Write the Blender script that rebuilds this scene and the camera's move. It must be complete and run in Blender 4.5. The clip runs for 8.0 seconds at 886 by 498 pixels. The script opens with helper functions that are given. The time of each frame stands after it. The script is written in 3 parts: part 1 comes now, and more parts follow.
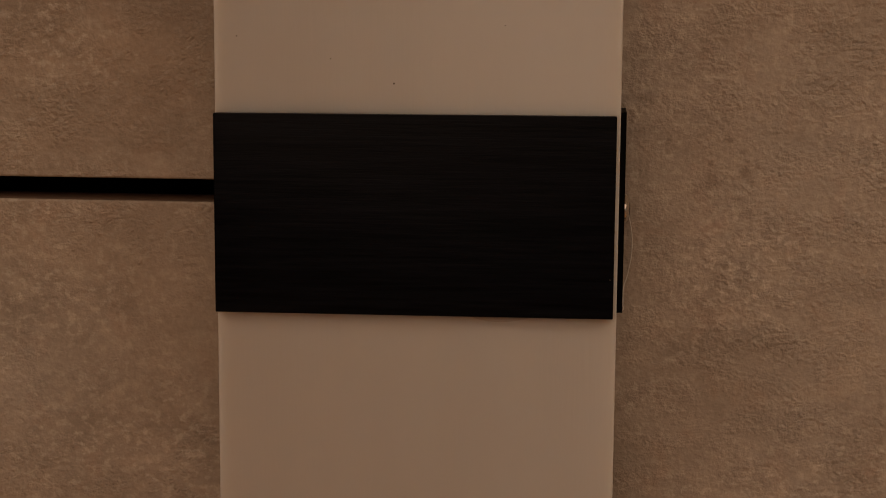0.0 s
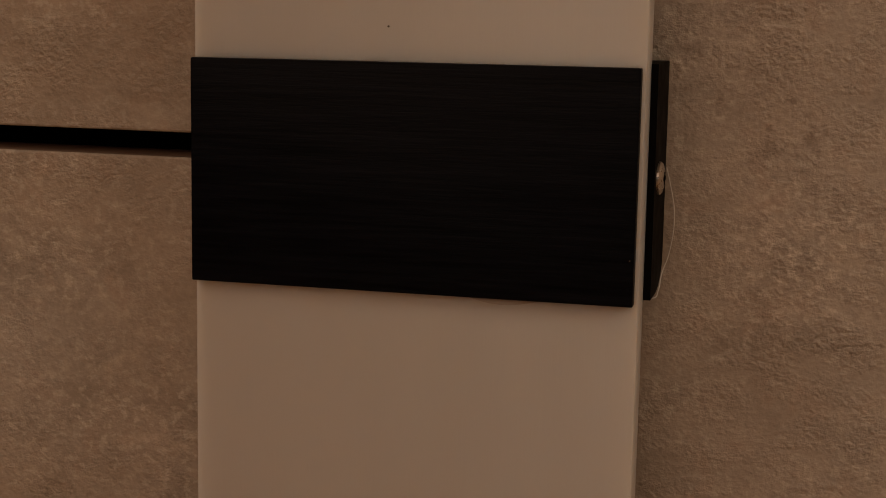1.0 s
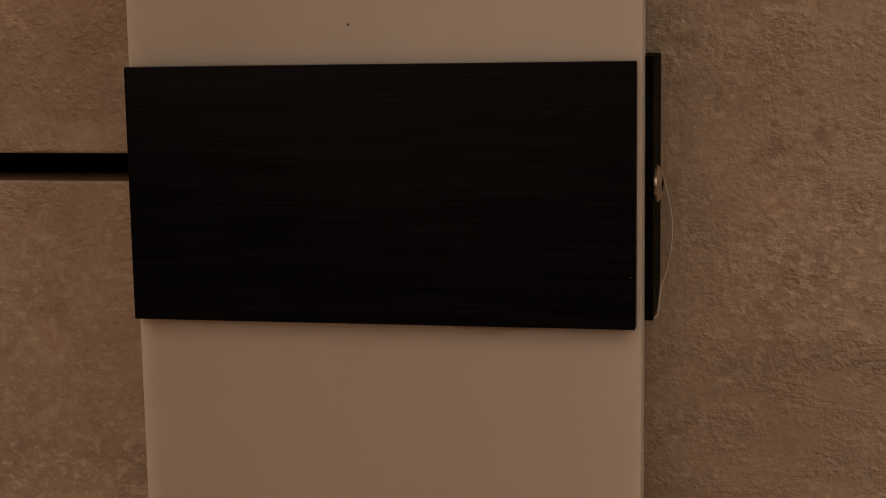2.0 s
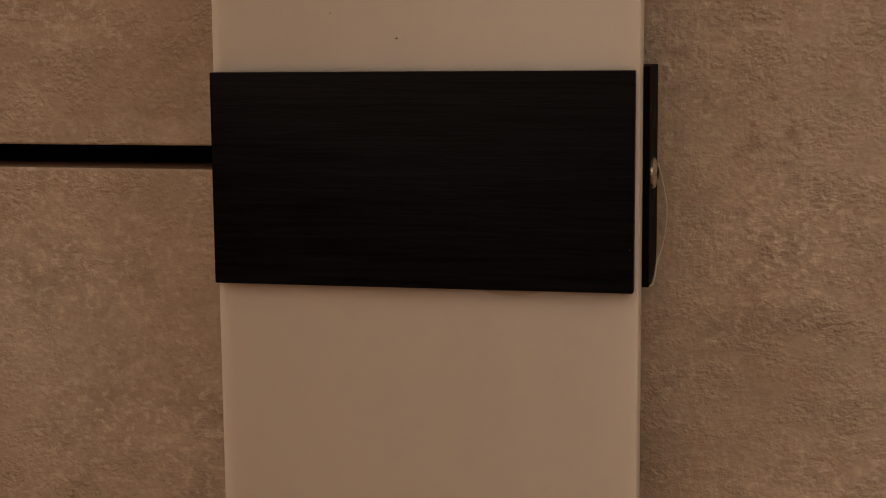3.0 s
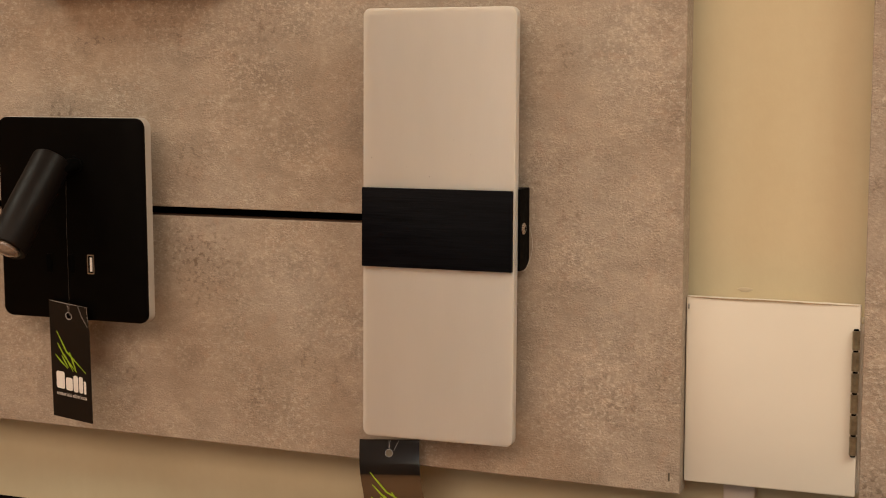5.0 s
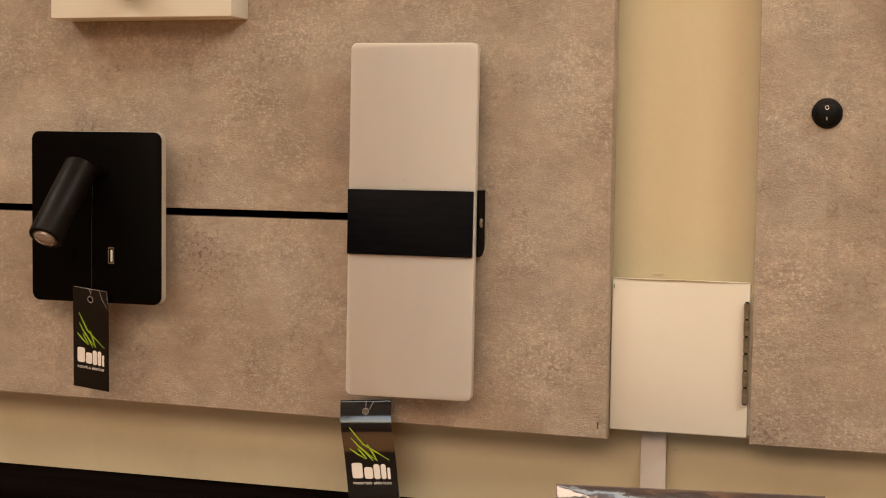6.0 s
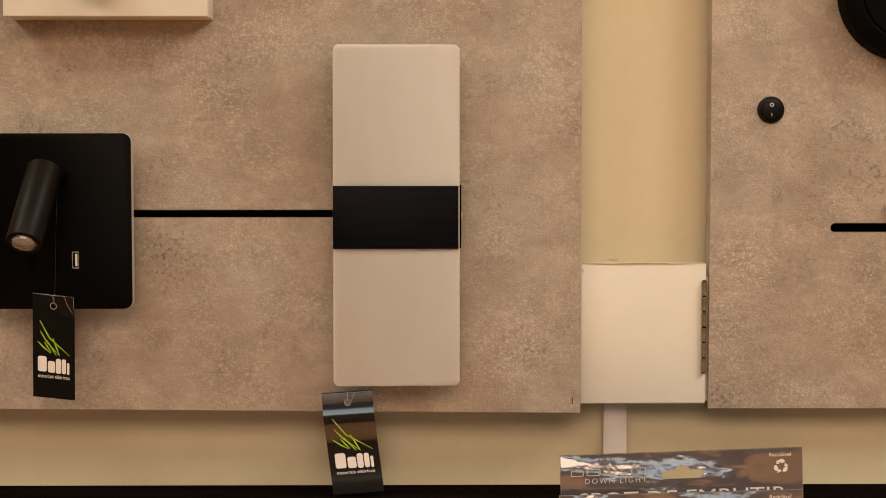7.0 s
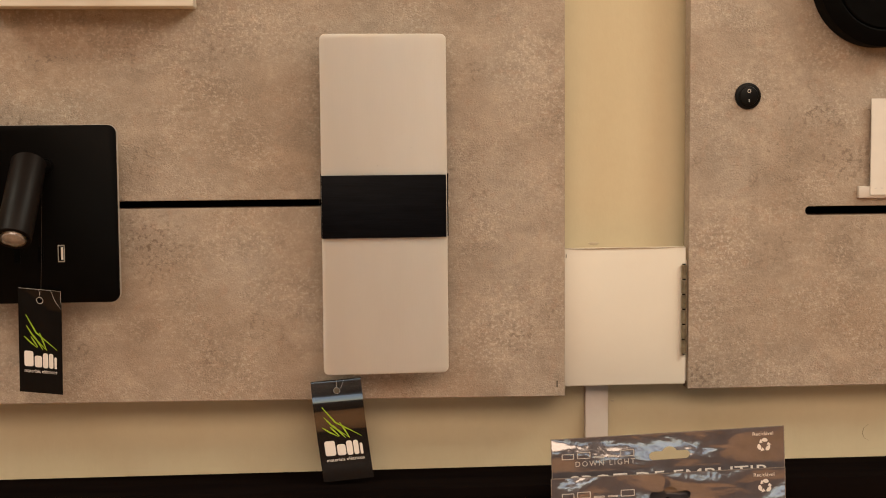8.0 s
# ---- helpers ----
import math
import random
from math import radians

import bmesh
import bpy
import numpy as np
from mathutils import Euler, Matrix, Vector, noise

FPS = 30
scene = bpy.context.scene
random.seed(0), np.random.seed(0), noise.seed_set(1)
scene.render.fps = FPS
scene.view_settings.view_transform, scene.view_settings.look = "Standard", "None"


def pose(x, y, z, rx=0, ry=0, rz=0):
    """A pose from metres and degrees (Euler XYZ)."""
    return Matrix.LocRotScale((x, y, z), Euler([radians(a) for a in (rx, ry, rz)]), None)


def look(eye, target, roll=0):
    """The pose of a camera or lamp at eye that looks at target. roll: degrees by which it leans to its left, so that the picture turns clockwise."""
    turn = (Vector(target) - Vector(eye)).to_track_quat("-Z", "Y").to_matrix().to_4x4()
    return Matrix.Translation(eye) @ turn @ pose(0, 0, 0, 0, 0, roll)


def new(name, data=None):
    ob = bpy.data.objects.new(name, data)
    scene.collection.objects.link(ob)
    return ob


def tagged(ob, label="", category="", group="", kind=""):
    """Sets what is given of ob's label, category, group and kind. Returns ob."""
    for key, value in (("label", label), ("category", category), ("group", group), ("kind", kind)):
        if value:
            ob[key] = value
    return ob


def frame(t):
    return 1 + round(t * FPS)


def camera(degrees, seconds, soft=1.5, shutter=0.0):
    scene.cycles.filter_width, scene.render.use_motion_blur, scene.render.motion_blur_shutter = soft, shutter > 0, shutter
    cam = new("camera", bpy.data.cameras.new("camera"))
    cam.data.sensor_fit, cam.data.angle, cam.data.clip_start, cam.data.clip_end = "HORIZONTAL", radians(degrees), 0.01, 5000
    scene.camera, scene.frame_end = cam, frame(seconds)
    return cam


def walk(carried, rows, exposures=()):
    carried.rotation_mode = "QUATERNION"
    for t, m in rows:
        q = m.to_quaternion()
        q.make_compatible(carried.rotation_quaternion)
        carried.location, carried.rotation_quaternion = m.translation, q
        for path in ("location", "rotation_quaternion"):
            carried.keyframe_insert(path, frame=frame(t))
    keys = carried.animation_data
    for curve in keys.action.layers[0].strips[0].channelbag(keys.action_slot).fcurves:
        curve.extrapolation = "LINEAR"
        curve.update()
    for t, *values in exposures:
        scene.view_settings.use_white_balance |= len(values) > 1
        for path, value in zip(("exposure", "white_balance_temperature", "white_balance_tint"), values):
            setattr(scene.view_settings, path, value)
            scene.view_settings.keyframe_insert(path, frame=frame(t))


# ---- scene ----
cam = camera(33.0, 8.0, soft=1.0, shutter=0.12)
PATH = [
    (0, (0.0501, -0.4346, 0.0560), (-0.1533, 1.5298, -0.2593), 0.25),
    (0.2, (0.0522, -0.4274, 0.0519), (-0.2065, 1.5365, -0.2241), 0.13),
    (0.3, (0.0662, -0.4168, 0.0543), (-0.2794, 1.5323, -0.2315), 0.10),
    (0.5, (0.0822, -0.3986, 0.0522), (-0.3489, 1.5316, -0.2454), 0.44),
    (0.8, (0.0987, -0.3812, 0.0477), (-0.3936, 1.5293, -0.2801), 0.63),
    (1, (0.1044, -0.3706, 0.0458), (-0.4268, 1.5262, -0.3005), 0.72),
    (1.2, (0.0936, -0.3635, 0.0443), (-0.3655, 1.5516, -0.3042), -0.57),
    (1.5, (0.0900, -0.3414, 0.0427), (-0.3678, 1.5725, -0.3142), -1.05),
    (1.7, (0.0841, -0.3343, 0.0409), (-0.3539, 1.5892, -0.2885), -1.14),
    (2.8, (0.0858, -0.3680, 0.0420), (-0.3761, 1.5526, -0.2902), -1.05),
    (3, (0.0977, -0.3980, 0.0428), (-0.3796, 1.5226, -0.2715), -0.78),
    (3.2, (0.1143, -0.4170, 0.0493), (-0.3972, 1.4958, -0.2328), -0.83),
    (3.3, (0.1226, -0.4240, 0.0526), (-0.4103, 1.4822, -0.2349), -0.85),
    (3.5, (0.1301, -0.4589, 0.0572), (-0.3927, 1.4503, -0.2281), -0.70),
    (3.8, (0.1738, -0.5057, 0.0649), (-0.4615, 1.3725, -0.1971), -0.93),
    (4, (0.1885, -0.5852, 0.0724), (-0.4228, 1.3021, -0.1811), -0.51),
    (4.2, (0.2383, -0.6562, 0.0689), (-0.4491, 1.2104, -0.1391), -0.24),
    (4.5, (0.2779, -0.7612, 0.0960), (-0.4077, 1.1014, -0.1503), -0.34),
    (4.7, (0.3297, -0.8525, 0.1155), (-0.3991, 0.9923, -0.1406), -0.23),
    (5.8, (0.4124, -1.2136, 0.0763), (-0.2311, 0.6737, -0.0782), 0.83),
    (6, (0.3944, -1.2328, 0.0670), (-0.1844, 0.6765, -0.0726), 0.79),
    (6.3, (0.3359, -1.2681, 0.0642), (-0.0827, 0.6834, -0.0625), 0.69),
    (6.5, (0.2480, -1.3040, 0.0636), (-0.0459, 0.6700, -0.0672), 0.39),
    (6.8, (0.1202, -1.3345, 0.0516), (0.0077, 0.6585, -0.0722), 0.23),
    (7, (0.0287, -1.3474, 0.0460), (0.0480, 0.6493, -0.0658), -0.01),
    (7.2, (-0.0413, -1.3459, 0.0634), (0.0773, 0.6462, -0.0696), 0.02),
    (7.5, (-0.0648, -1.3485, 0.0791), (0.0913, 0.6391, -0.0793), -0.13),
    (7.8, (-0.0760, -1.3459, 0.0847), (0.1038, 0.6386, -0.0873), -0.08),
    (8, (-0.0600, -1.3511, 0.0781), (0.1080, 0.6341, -0.0968), -0.41),
]
EXPOSURES = [(0, -1.84, 7450, 22), (1, -1.92, 7450, 22), (1.7, -1.95, 7450, 22), (2.8, -1.65, 7300, 20), (3.5, -1.33, 7100, 18), (4, -1.07, 6850, 15), (4.5, -0.80, 6650, 12), (5.8, -0.46, 6500, 10), (8, -0.46, 6500, 10)]
walk(cam, [(t, look(eye, target, roll)) for t, eye, target, roll in PATH], EXPOSURES)

# ---- world and lights ----
world = bpy.data.worlds.new("world")
world.use_nodes = True
scene.world = world
sky = world.node_tree.nodes.new("ShaderNodeTexSky")
sky.sky_type, sky.sun_disc = "NISHITA", False
sky.sun_elevation, sky.sun_rotation = radians(35), radians(200)
back = world.node_tree.nodes["Background"]
back.inputs["Strength"].default_value = 0.25
world.node_tree.links.new(sky.outputs["Color"], back.inputs["Color"])


def ceiling_lamp(x, y, z, sx, sy, watts, aim, colour):
    data = bpy.data.lights.new("ceiling_lamp", "AREA")
    data.shape, data.size, data.size_y, data.energy, data.color = "RECTANGLE", sx, sy, watts, colour
    ob = new("ceiling_lamp", data)
    ob.matrix_world = look((x, y, z), aim)
    return ob


ceiling_lamp(1.25, -0.80, 1.30, 0.9, 0.40, 33, (0.35, -0.30, 0), (1.0, 0.97, 0.80))
ceiling_lamp(-1.25, -0.80, 1.30, 0.9, 0.40, 24, (-0.35, -0.30, 0), (1.0, 0.97, 0.80))
ceiling_lamp(0.05, -2.5, 1.30, 3.2, 2.4, 158, (0.05, -2.4, 0), (1.0, 0.745, 0.555))


# ---- materials ----
class Nodes:
    """Short hand for a node material."""

    def __init__(self, name):
        self.mat = bpy.data.materials.new(name)
        self.mat.use_nodes = True
        self.tree = self.mat.node_tree
        self.bsdf = self.tree.nodes["Principled BSDF"]
        self.coord = self.tree.nodes.new("ShaderNodeTexCoord").outputs["Object"]

    def link(self, a, b):
        self.tree.links.new(a, b)

    def set(self, **values):
        for key, value in values.items():
            self.bsdf.inputs[key.replace("_", " ")].default_value = value
        return self

    def mapped(self, scale, offset=(0, 0, 0)):
        n = self.tree.nodes.new("ShaderNodeMapping")
        n.inputs["Scale"].default_value = scale
        n.inputs["Location"].default_value = offset
        self.link(self.coord, n.inputs["Vector"])
        return n.outputs["Vector"]

    def noise(self, scale, detail=4.0, rough=0.55, stretch=(1, 1, 1), offset=(0, 0, 0), distort=0.0):
        n = self.tree.nodes.new("ShaderNodeTexNoise")
        n.inputs["Scale"].default_value, n.inputs["Detail"].default_value = scale, detail
        n.inputs["Roughness"].default_value, n.inputs["Distortion"].default_value = rough, distort
        self.link(self.mapped(stretch, offset), n.inputs["Vector"])
        return n.outputs["Fac"]

    def ramp(self, fac, *stops):
        n = self.tree.nodes.new("ShaderNodeValToRGB")
        while len(n.color_ramp.elements) < len(stops):
            n.color_ramp.elements.new(0.5)
        for e, (at, c) in zip(n.color_ramp.elements, stops):
            e.position = at
            e.color = (c, c, c, 1) if isinstance(c, (int, float)) else (*c, 1)
        self.link(fac, n.inputs["Fac"])
        return n.outputs["Color"]

    def mix(self, fac, a, b, mode="MIX"):
        n = self.tree.nodes.new("ShaderNodeMix")
        n.data_type, n.blend_type = "RGBA", mode
        for value, slot in ((fac, n.inputs[0]), (a, n.inputs[6]), (b, n.inputs[7])):
            if isinstance(value, (int, float)):
                slot.default_value = value
            elif isinstance(value, tuple):
                slot.default_value = (*value, 1)
            else:
                self.link(value, slot)
        return n.outputs[2]

    def times(self, a, b):
        n = self.tree.nodes.new("ShaderNodeMath")
        n.operation = "MULTIPLY"
        for value, slot in ((a, n.inputs[0]), (b, n.inputs[1])):
            if isinstance(value, (int, float)):
                slot.default_value = value
            else:
                self.link(value, slot)
        return n.outputs[0]

    def most(self, *values):
        out = values[0]
        for value in values[1:]:
            n = self.tree.nodes.new("ShaderNodeMath")
            n.operation = "MAXIMUM"
            self.link(out, n.inputs[0])
            self.link(value, n.inputs[1])
            out = n.outputs[0]
        return out

    def spot(self, x, z, rx, rz, strength=1.0):
        """A soft stain round a place on an upright sheet, frayed by noise."""
        n = self.tree.nodes.new("ShaderNodeVectorMath")
        n.operation = "LENGTH"
        self.link(self.mapped((1 / rx, 0, 1 / rz), (-x / rx, 0, -z / rz)), n.inputs[0])
        fray = self.tree.nodes.new("ShaderNodeMath")
        fray.operation = "ADD"
        self.link(n.outputs["Value"], fray.inputs[0])
        self.link(self.times(self.noise(38, 5, 0.65), 0.9), fray.inputs[1])
        return self.ramp(self.times(fray.outputs[0], 0.5), (0.32, strength), (0.72, 0.0))

    def bump(self, height, distance, strength=1.0):
        n = self.tree.nodes.new("ShaderNodeBump")
        n.inputs["Strength"].default_value, n.inputs["Distance"].default_value = strength, distance
        self.link(height, n.inputs["Height"])
        if self.bsdf.inputs["Normal"].links:
            self.link(self.bsdf.inputs["Normal"].links[0].from_socket, n.inputs["Normal"])
        self.link(n.outputs["Normal"], self.bsdf.inputs["Normal"])
        return self

    def colour(self, c):
        self.link(c, self.bsdf.inputs["Base Color"])
        return self

    def rough(self, c):
        self.link(c, self.bsdf.inputs["Roughness"])
        return self


def plain(name, colour, roughness=0.5, metal=0.0, vary=0.12, scale=60.0, bump=0.0, coat=0.0, spec=0.5):
    n = Nodes(name)
    dark = tuple(c * (1 - vary) for c in colour)
    light = tuple(min(1, c * (1 + vary)) for c in colour)
    n.colour(n.ramp(n.noise(scale, 5), (0.3, dark), (0.7, light)))
    r = n.noise(scale * 3.1, 3)
    n.rough(n.ramp(r, (0.3, max(0.02, roughness - 0.06)), (0.7, roughness + 0.06)))
    n.set(Metallic=metal, Coat_Weight=coat, Specular_IOR_Level=spec)
    if bump:
        n.bump(n.noise(scale * 8, 3), bump)
    return n.mat


def concrete_laminate():
    n = Nodes("concrete_laminate")
    large = n.noise(7.0, 5, 0.55, (1, 1, 1.3), (3.1, 0, 1.7), 0.3)
    base = n.ramp(large, (0.30, (0.312, 0.244, 0.186)), (0.46, (0.356, 0.284, 0.220)), (0.60, (0.386, 0.316, 0.252)), (0.74, (0.345, 0.290, 0.236)))
    grey = n.most(n.spot(-0.145, 0.15, 0.085, 0.06), n.spot(0.12, 0.13, 0.05, 0.09, 0.8), n.spot(-0.20, -0.01, 0.05, 0.05, 0.9), n.spot(0.31, 0.05, 0.06, 0.10, 0.7), n.spot(-0.125, -0.055, 0.055, 0.045, 1.0), n.spot(0.105, -0.02, 0.06, 0.13, 0.9))
    base = n.mix(n.times(grey, 0.60), base, (0.385, 0.338, 0.286))
    rusty = n.most(n.spot(-0.31, 0.13, 0.08, 0.05), n.spot(-0.08, 0.04, 0.06, 0.035, 0.7), n.spot(0.45, -0.12, 0.10, 0.06, 0.7), n.spot(0.02, -0.17, 0.12, 0.03, 0.5))
    base = n.mix(n.times(rusty, 0.5), base, (0.372, 0.268, 0.185))
    brown = n.most(n.spot(-0.12, 0.075, 0.14, 0.085, 1.0), n.spot(-0.30, 0.16, 0.16, 0.06, 0.8), n.spot(0.40, 0.17, 0.12, 0.08, 0.6))
    base = n.mix(n.times(brown, 0.55), base, (0.262, 0.200, 0.148))
    cloud = n.noise(30, 6, 0.62, (0.85, 1, 1.2), (0.4, 0, 5.2), 0.4)
    base = n.mix(0.42, base, n.ramp(cloud, (0.28, 0.27), (0.5, 0.5), (0.72, 0.73)), "OVERLAY")
    patch = n.ramp(n.noise(15, 5, 0.62, (1, 1, 1.1), (9, 0, 2)), (0.40, 0.05), (0.64, 0.7))
    dense = n.most(n.spot(0.105, -0.115, 0.06, 0.07), n.spot(0.09, -0.02, 0.035, 0.04, 0.8), n.spot(-0.115, -0.03, 0.05, 0.03, 0.6), n.spot(0.315, -0.04, 0.05, 0.045), n.spot(-0.13, 0.16, 0.09, 0.04, 0.9), n.spot(0.13, 0.13, 0.05, 0.06, 0.8), n.spot(0.297, 0.090, 0.016, 0.008))
    patch = n.most(patch, dense)
    mottle = n.noise(150, 4, 0.62, (0.85, 1, 1.1), (5, 0, 1), 0.3)
    soft = n.ramp(mottle, (0.30, 0.24), (0.5, 0.5), (0.66, 0.80))
    base = n.mix(n.times(patch, 0.40), base, soft, "OVERLAY")
    blotch = n.ramp(n.noise(105, 2, 0.5, (0.8, 1, 1.0), (3, 0, 4), 0.4), (0.52, 0.0), (0.70, 0.55))
    base = n.mix(n.times(blotch, n.ramp(n.noise(18, 3, 0.6, (1, 1, 1), (8, 0, 6)), (0.40, 0.15), (0.60, 1.0))), base, (0.47, 0.39, 0.305))
    rosy = n.ramp(n.noise(80, 2, 0.5, (1, 1, 1), (11, 0, 2), 0.3), (0.58, 0.0), (0.72, 0.35))
    base = n.mix(rosy, base, (0.40, 0.275, 0.20))
    grain = n.ramp(n.noise(620, 3, 0.6), (0.3, 0.40), (0.7, 0.60))
    base = n.mix(0.5, base, grain, "OVERLAY")
    fleck = n.ramp(n.noise(360, 3, 0.62, (0.85, 1, 1.0), (2, 0, 7)), (0.515, 0.0), (0.62, 0.70))
    base = n.mix(n.times(fleck, patch), base, (0.62, 0.55, 0.46))
    hollow = n.ramp(n.noise(14, 4, 0.6, (1.0, 1, 0.8), (4, 0, 11)), (0.54, 0.0), (0.66, 0.8))
    hollow = n.most(hollow, n.spot(-0.205, -0.035, 0.045, 0.045), n.spot(-0.215, 0.045, 0.03, 0.03, 0.7), n.spot(-0.20, 0.185, 0.10, 0.015, 0.9), n.spot(-0.285, 0.132, 0.06, 0.006), n.spot(0.345, 0.018, 0.006, 0.04), n.spot(0.43, 0.035, 0.04, 0.03, 0.9), n.spot(0.295, -0.165, 0.03, 0.02, 0.9), n.spot(0.15, -0.10, 0.03, 0.02, 0.6))
    pit = n.ramp(n.noise(210, 4, 0.68, (0.9, 1, 1.0), (6, 0, 3)), (0.385, 0.9), (0.475, 0.0))
    base = n.mix(n.times(pit, hollow), base, (0.165, 0.122, 0.090))
    base = n.mix(n.times(hollow, 0.14), base, (0.20, 0.155, 0.12))
    pale = n.ramp(n.noise(26, 6, 0.72, (0.7, 1, 1.5), (1, 0, 8), 0.8), (0.60, 0.0), (0.70, 0.40))
    base = n.mix(pale, base, (0.50, 0.43, 0.35))
    relief = n.noise(640, 3, 0.58, (0.95, 1, 1.08))
    worm = n.ramp(relief, (0.28, 0.0), (0.72, 1.0))
    clumps = n.noise(95, 3, 0.6, (0.7, 1, 1.2), (7, 0, 7), 0.3)
    depth = n.ramp(clumps, (0.38, 0.22), (0.62, 1.0))
    rough_zone = n.most(n.ramp(n.noise(11, 3, 0.6, (1, 1, 1.1), (2, 0, 12)), (0.42, 0.40), (0.60, 0.95)), n.spot(0.10, -0.03, 0.06, 0.12, 1.0), n.spot(0.09, 0.06, 0.05, 0.06, 0.9))
    depth = n.times(depth, rough_zone)
    n.colour(base)
    n.rough(n.ramp(mottle, (0.3, 0.46), (0.7, 0.60)))
    n.set(Specular_IOR_Level=0.35)
    n.bump(n.times(worm, depth), 0.0007)
    n.bump(n.noise(900, 2, 0.5), 0.00016)
    return n.mat


def brushed_black():
    n = Nodes("brushed_black_aluminium")
    line = n.noise(900, 4, 0.7, (0.035, 1, 1))
    broad = n.noise(260, 3, 0.6, (0.05, 1, 1), (3, 0, 1))
    n.colour(n.mix(0.5, n.ramp(line, (0.36, (0.0007, 0.0007, 0.0010)), (0.66, (0.0058, 0.0060, 0.0085))), n.ramp(broad, (0.35, (0.0009, 0.0009, 0.0012)), (0.7, (0.0046, 0.0048, 0.0066)))))
    n.rough(n.ramp(line, (0.3, 0.30), (0.7, 0.46)))
    n.set(Specular_IOR_Level=0.05)
    n.bump(line, 0.00012)
    return n.mat


def frosted_acrylic():
    n = Nodes("frosted_acrylic")
    n.colour(n.ramp(n.noise(26, 4, 0.5, (1.6, 1, 0.4)), (0.3, (0.505, 0.478, 0.440)), (0.7, (0.530, 0.503, 0.463))))
    n.rough(n.ramp(n.noise(500, 3, 0.5, (1, 1, 0.1)), (0.3, 0.34), (0.7, 0.46)))
    n.set(Subsurface_Weight=1.0, Subsurface_Radius=(1.0, 0.85, 0.7), Subsurface_Scale=0.011)
    n.bump(n.noise(900, 2, 0.5, (1, 1, 0.06)), 0.00004)
    return n.mat


def cream_paint():
    n = Nodes("cream_wall_paint")
    band = n.noise(14, 4, 0.6, (1.0, 1, 0.16), (0.6, 0, 0), 0.3)
    c = n.ramp(band, (0.3, (0.635, 0.545, 0.350)), (0.55, (0.665, 0.575, 0.378)), (0.75, (0.68, 0.595, 0.40)))
    c = n.mix(0.10, c, n.ramp(n.noise(90, 5, 0.65), (0.3, 0.38), (0.7, 0.62)), "OVERLAY")
    n.colour(c)
    n.set(Roughness=0.62)
    n.bump(n.noise(260, 4, 0.6, (1, 1, 0.5)), 0.00015)
    return n.mat


def dark_shelf_material():
    n = Nodes("dark_lacquered_wood")
    n.colour(n.ramp(n.noise(40, 5, 0.6, (0.12, 1, 1)), (0.3, (0.004, 0.003, 0.003)), (0.7, (0.009, 0.006, 0.005))))
    n.rough(n.ramp(n.noise(30, 4), (0.3, 0.20), (0.7, 0.32)))
    n.set(Specular_IOR_Level=0.0)
    return n.mat


def film_card(name, low, high, wrinkle, scale, coat, ior, gloss, shift=(0, 0, 0)):
    """Printed card under a glossy, uneven clear film."""
    n = Nodes(name)
    n.colour(n.ramp(n.noise(70, 4), (0.3, low), (0.7, high)))
    n.set(Roughness=0.42, Coat_Weight=coat, Coat_Roughness=gloss, Coat_IOR=ior, Specular_IOR_Level=0.12)
    n.bump(n.noise(scale, 1.2, 0.4, (0.8, 1, 1.4), shift, 0.5), wrinkle)
    n.bump(n.noise(scale * 3.1, 1.5, 0.5, (0.6, 1, 1.6), (4, 0, 1), 0.8), wrinkle * 0.08)
    n.bump(n.noise(scale * 9, 2), wrinkle * 0.02)
    n.link(n.bsdf.inputs["Normal"].links[0].from_socket, n.bsdf.inputs["Coat Normal"])
    return n.mat


LAMINATE, BRUSHED, ACRYLIC, CREAM, LACQUER = concrete_laminate(), brushed_black(), frosted_acrylic(), cream_paint(), dark_shelf_material()
BOARD_CORE = plain("board_core", (0.165, 0.095, 0.058), 0.7, bump=0.0004)
BLACK_METAL = plain("black_coated_metal", (0.0026, 0.0024, 0.0023), 0.55, vary=0.3, bump=0.00005, spec=0.03)
BLACK_SATIN = plain("black_satin_paint", (0.0022, 0.0018, 0.0015), 0.34, vary=0.2, scale=30, spec=0.045)
BLACK_PLASTIC = plain("black_plastic", (0.004, 0.0038, 0.0036), 0.40, vary=0.2, spec=0.14)
BROWN_BLACK = plain("black_anodised_tube", (0.006, 0.004, 0.0033), 0.45, vary=0.2, spec=0.15)
WHITE_PAINT = plain("white_enamel", (0.74, 0.70, 0.61), 0.36, vary=0.03, scale=14)
WHITE_PANEL = plain("white_painted_panel", (0.70, 0.65, 0.56), 0.5, vary=0.035, scale=9, bump=0.00012)
WHITE_PVC = plain("white_trunking_plastic", (0.62, 0.56, 0.50), 0.4, vary=0.04)
WHITE_CARD = plain("white_card", (0.72, 0.68, 0.62), 0.6, vary=0.03)
RIM = plain("pale_plastic_body", (0.43, 0.39, 0.345), 0.38, vary=0.05)
STEEL = plain("zinc_steel", (0.62, 0.58, 0.52), 0.30, metal=1.0, vary=0.15, scale=300)
BRASS = plain("dull_hinge_metal", (0.33, 0.30, 0.22), 0.34, metal=0.9, vary=0.3, scale=200)
# Near-black colour that stands in for shade inside gaps and recesses.
GAP_SHADE = plain("recess_shade", (0.0012, 0.0012, 0.0012), 0.7, spec=0.02)
LENS = plain("lamp_lens", (0.26, 0.23, 0.21), 0.12, vary=0.2, scale=400, coat=1.0)
TAG_CARD_FLAT = film_card("black_tag_card_satin", (0.002, 0.002, 0.002), (0.0035, 0.0034, 0.0034), 0.00010, 30, 1.0, 1.4, 0.12)
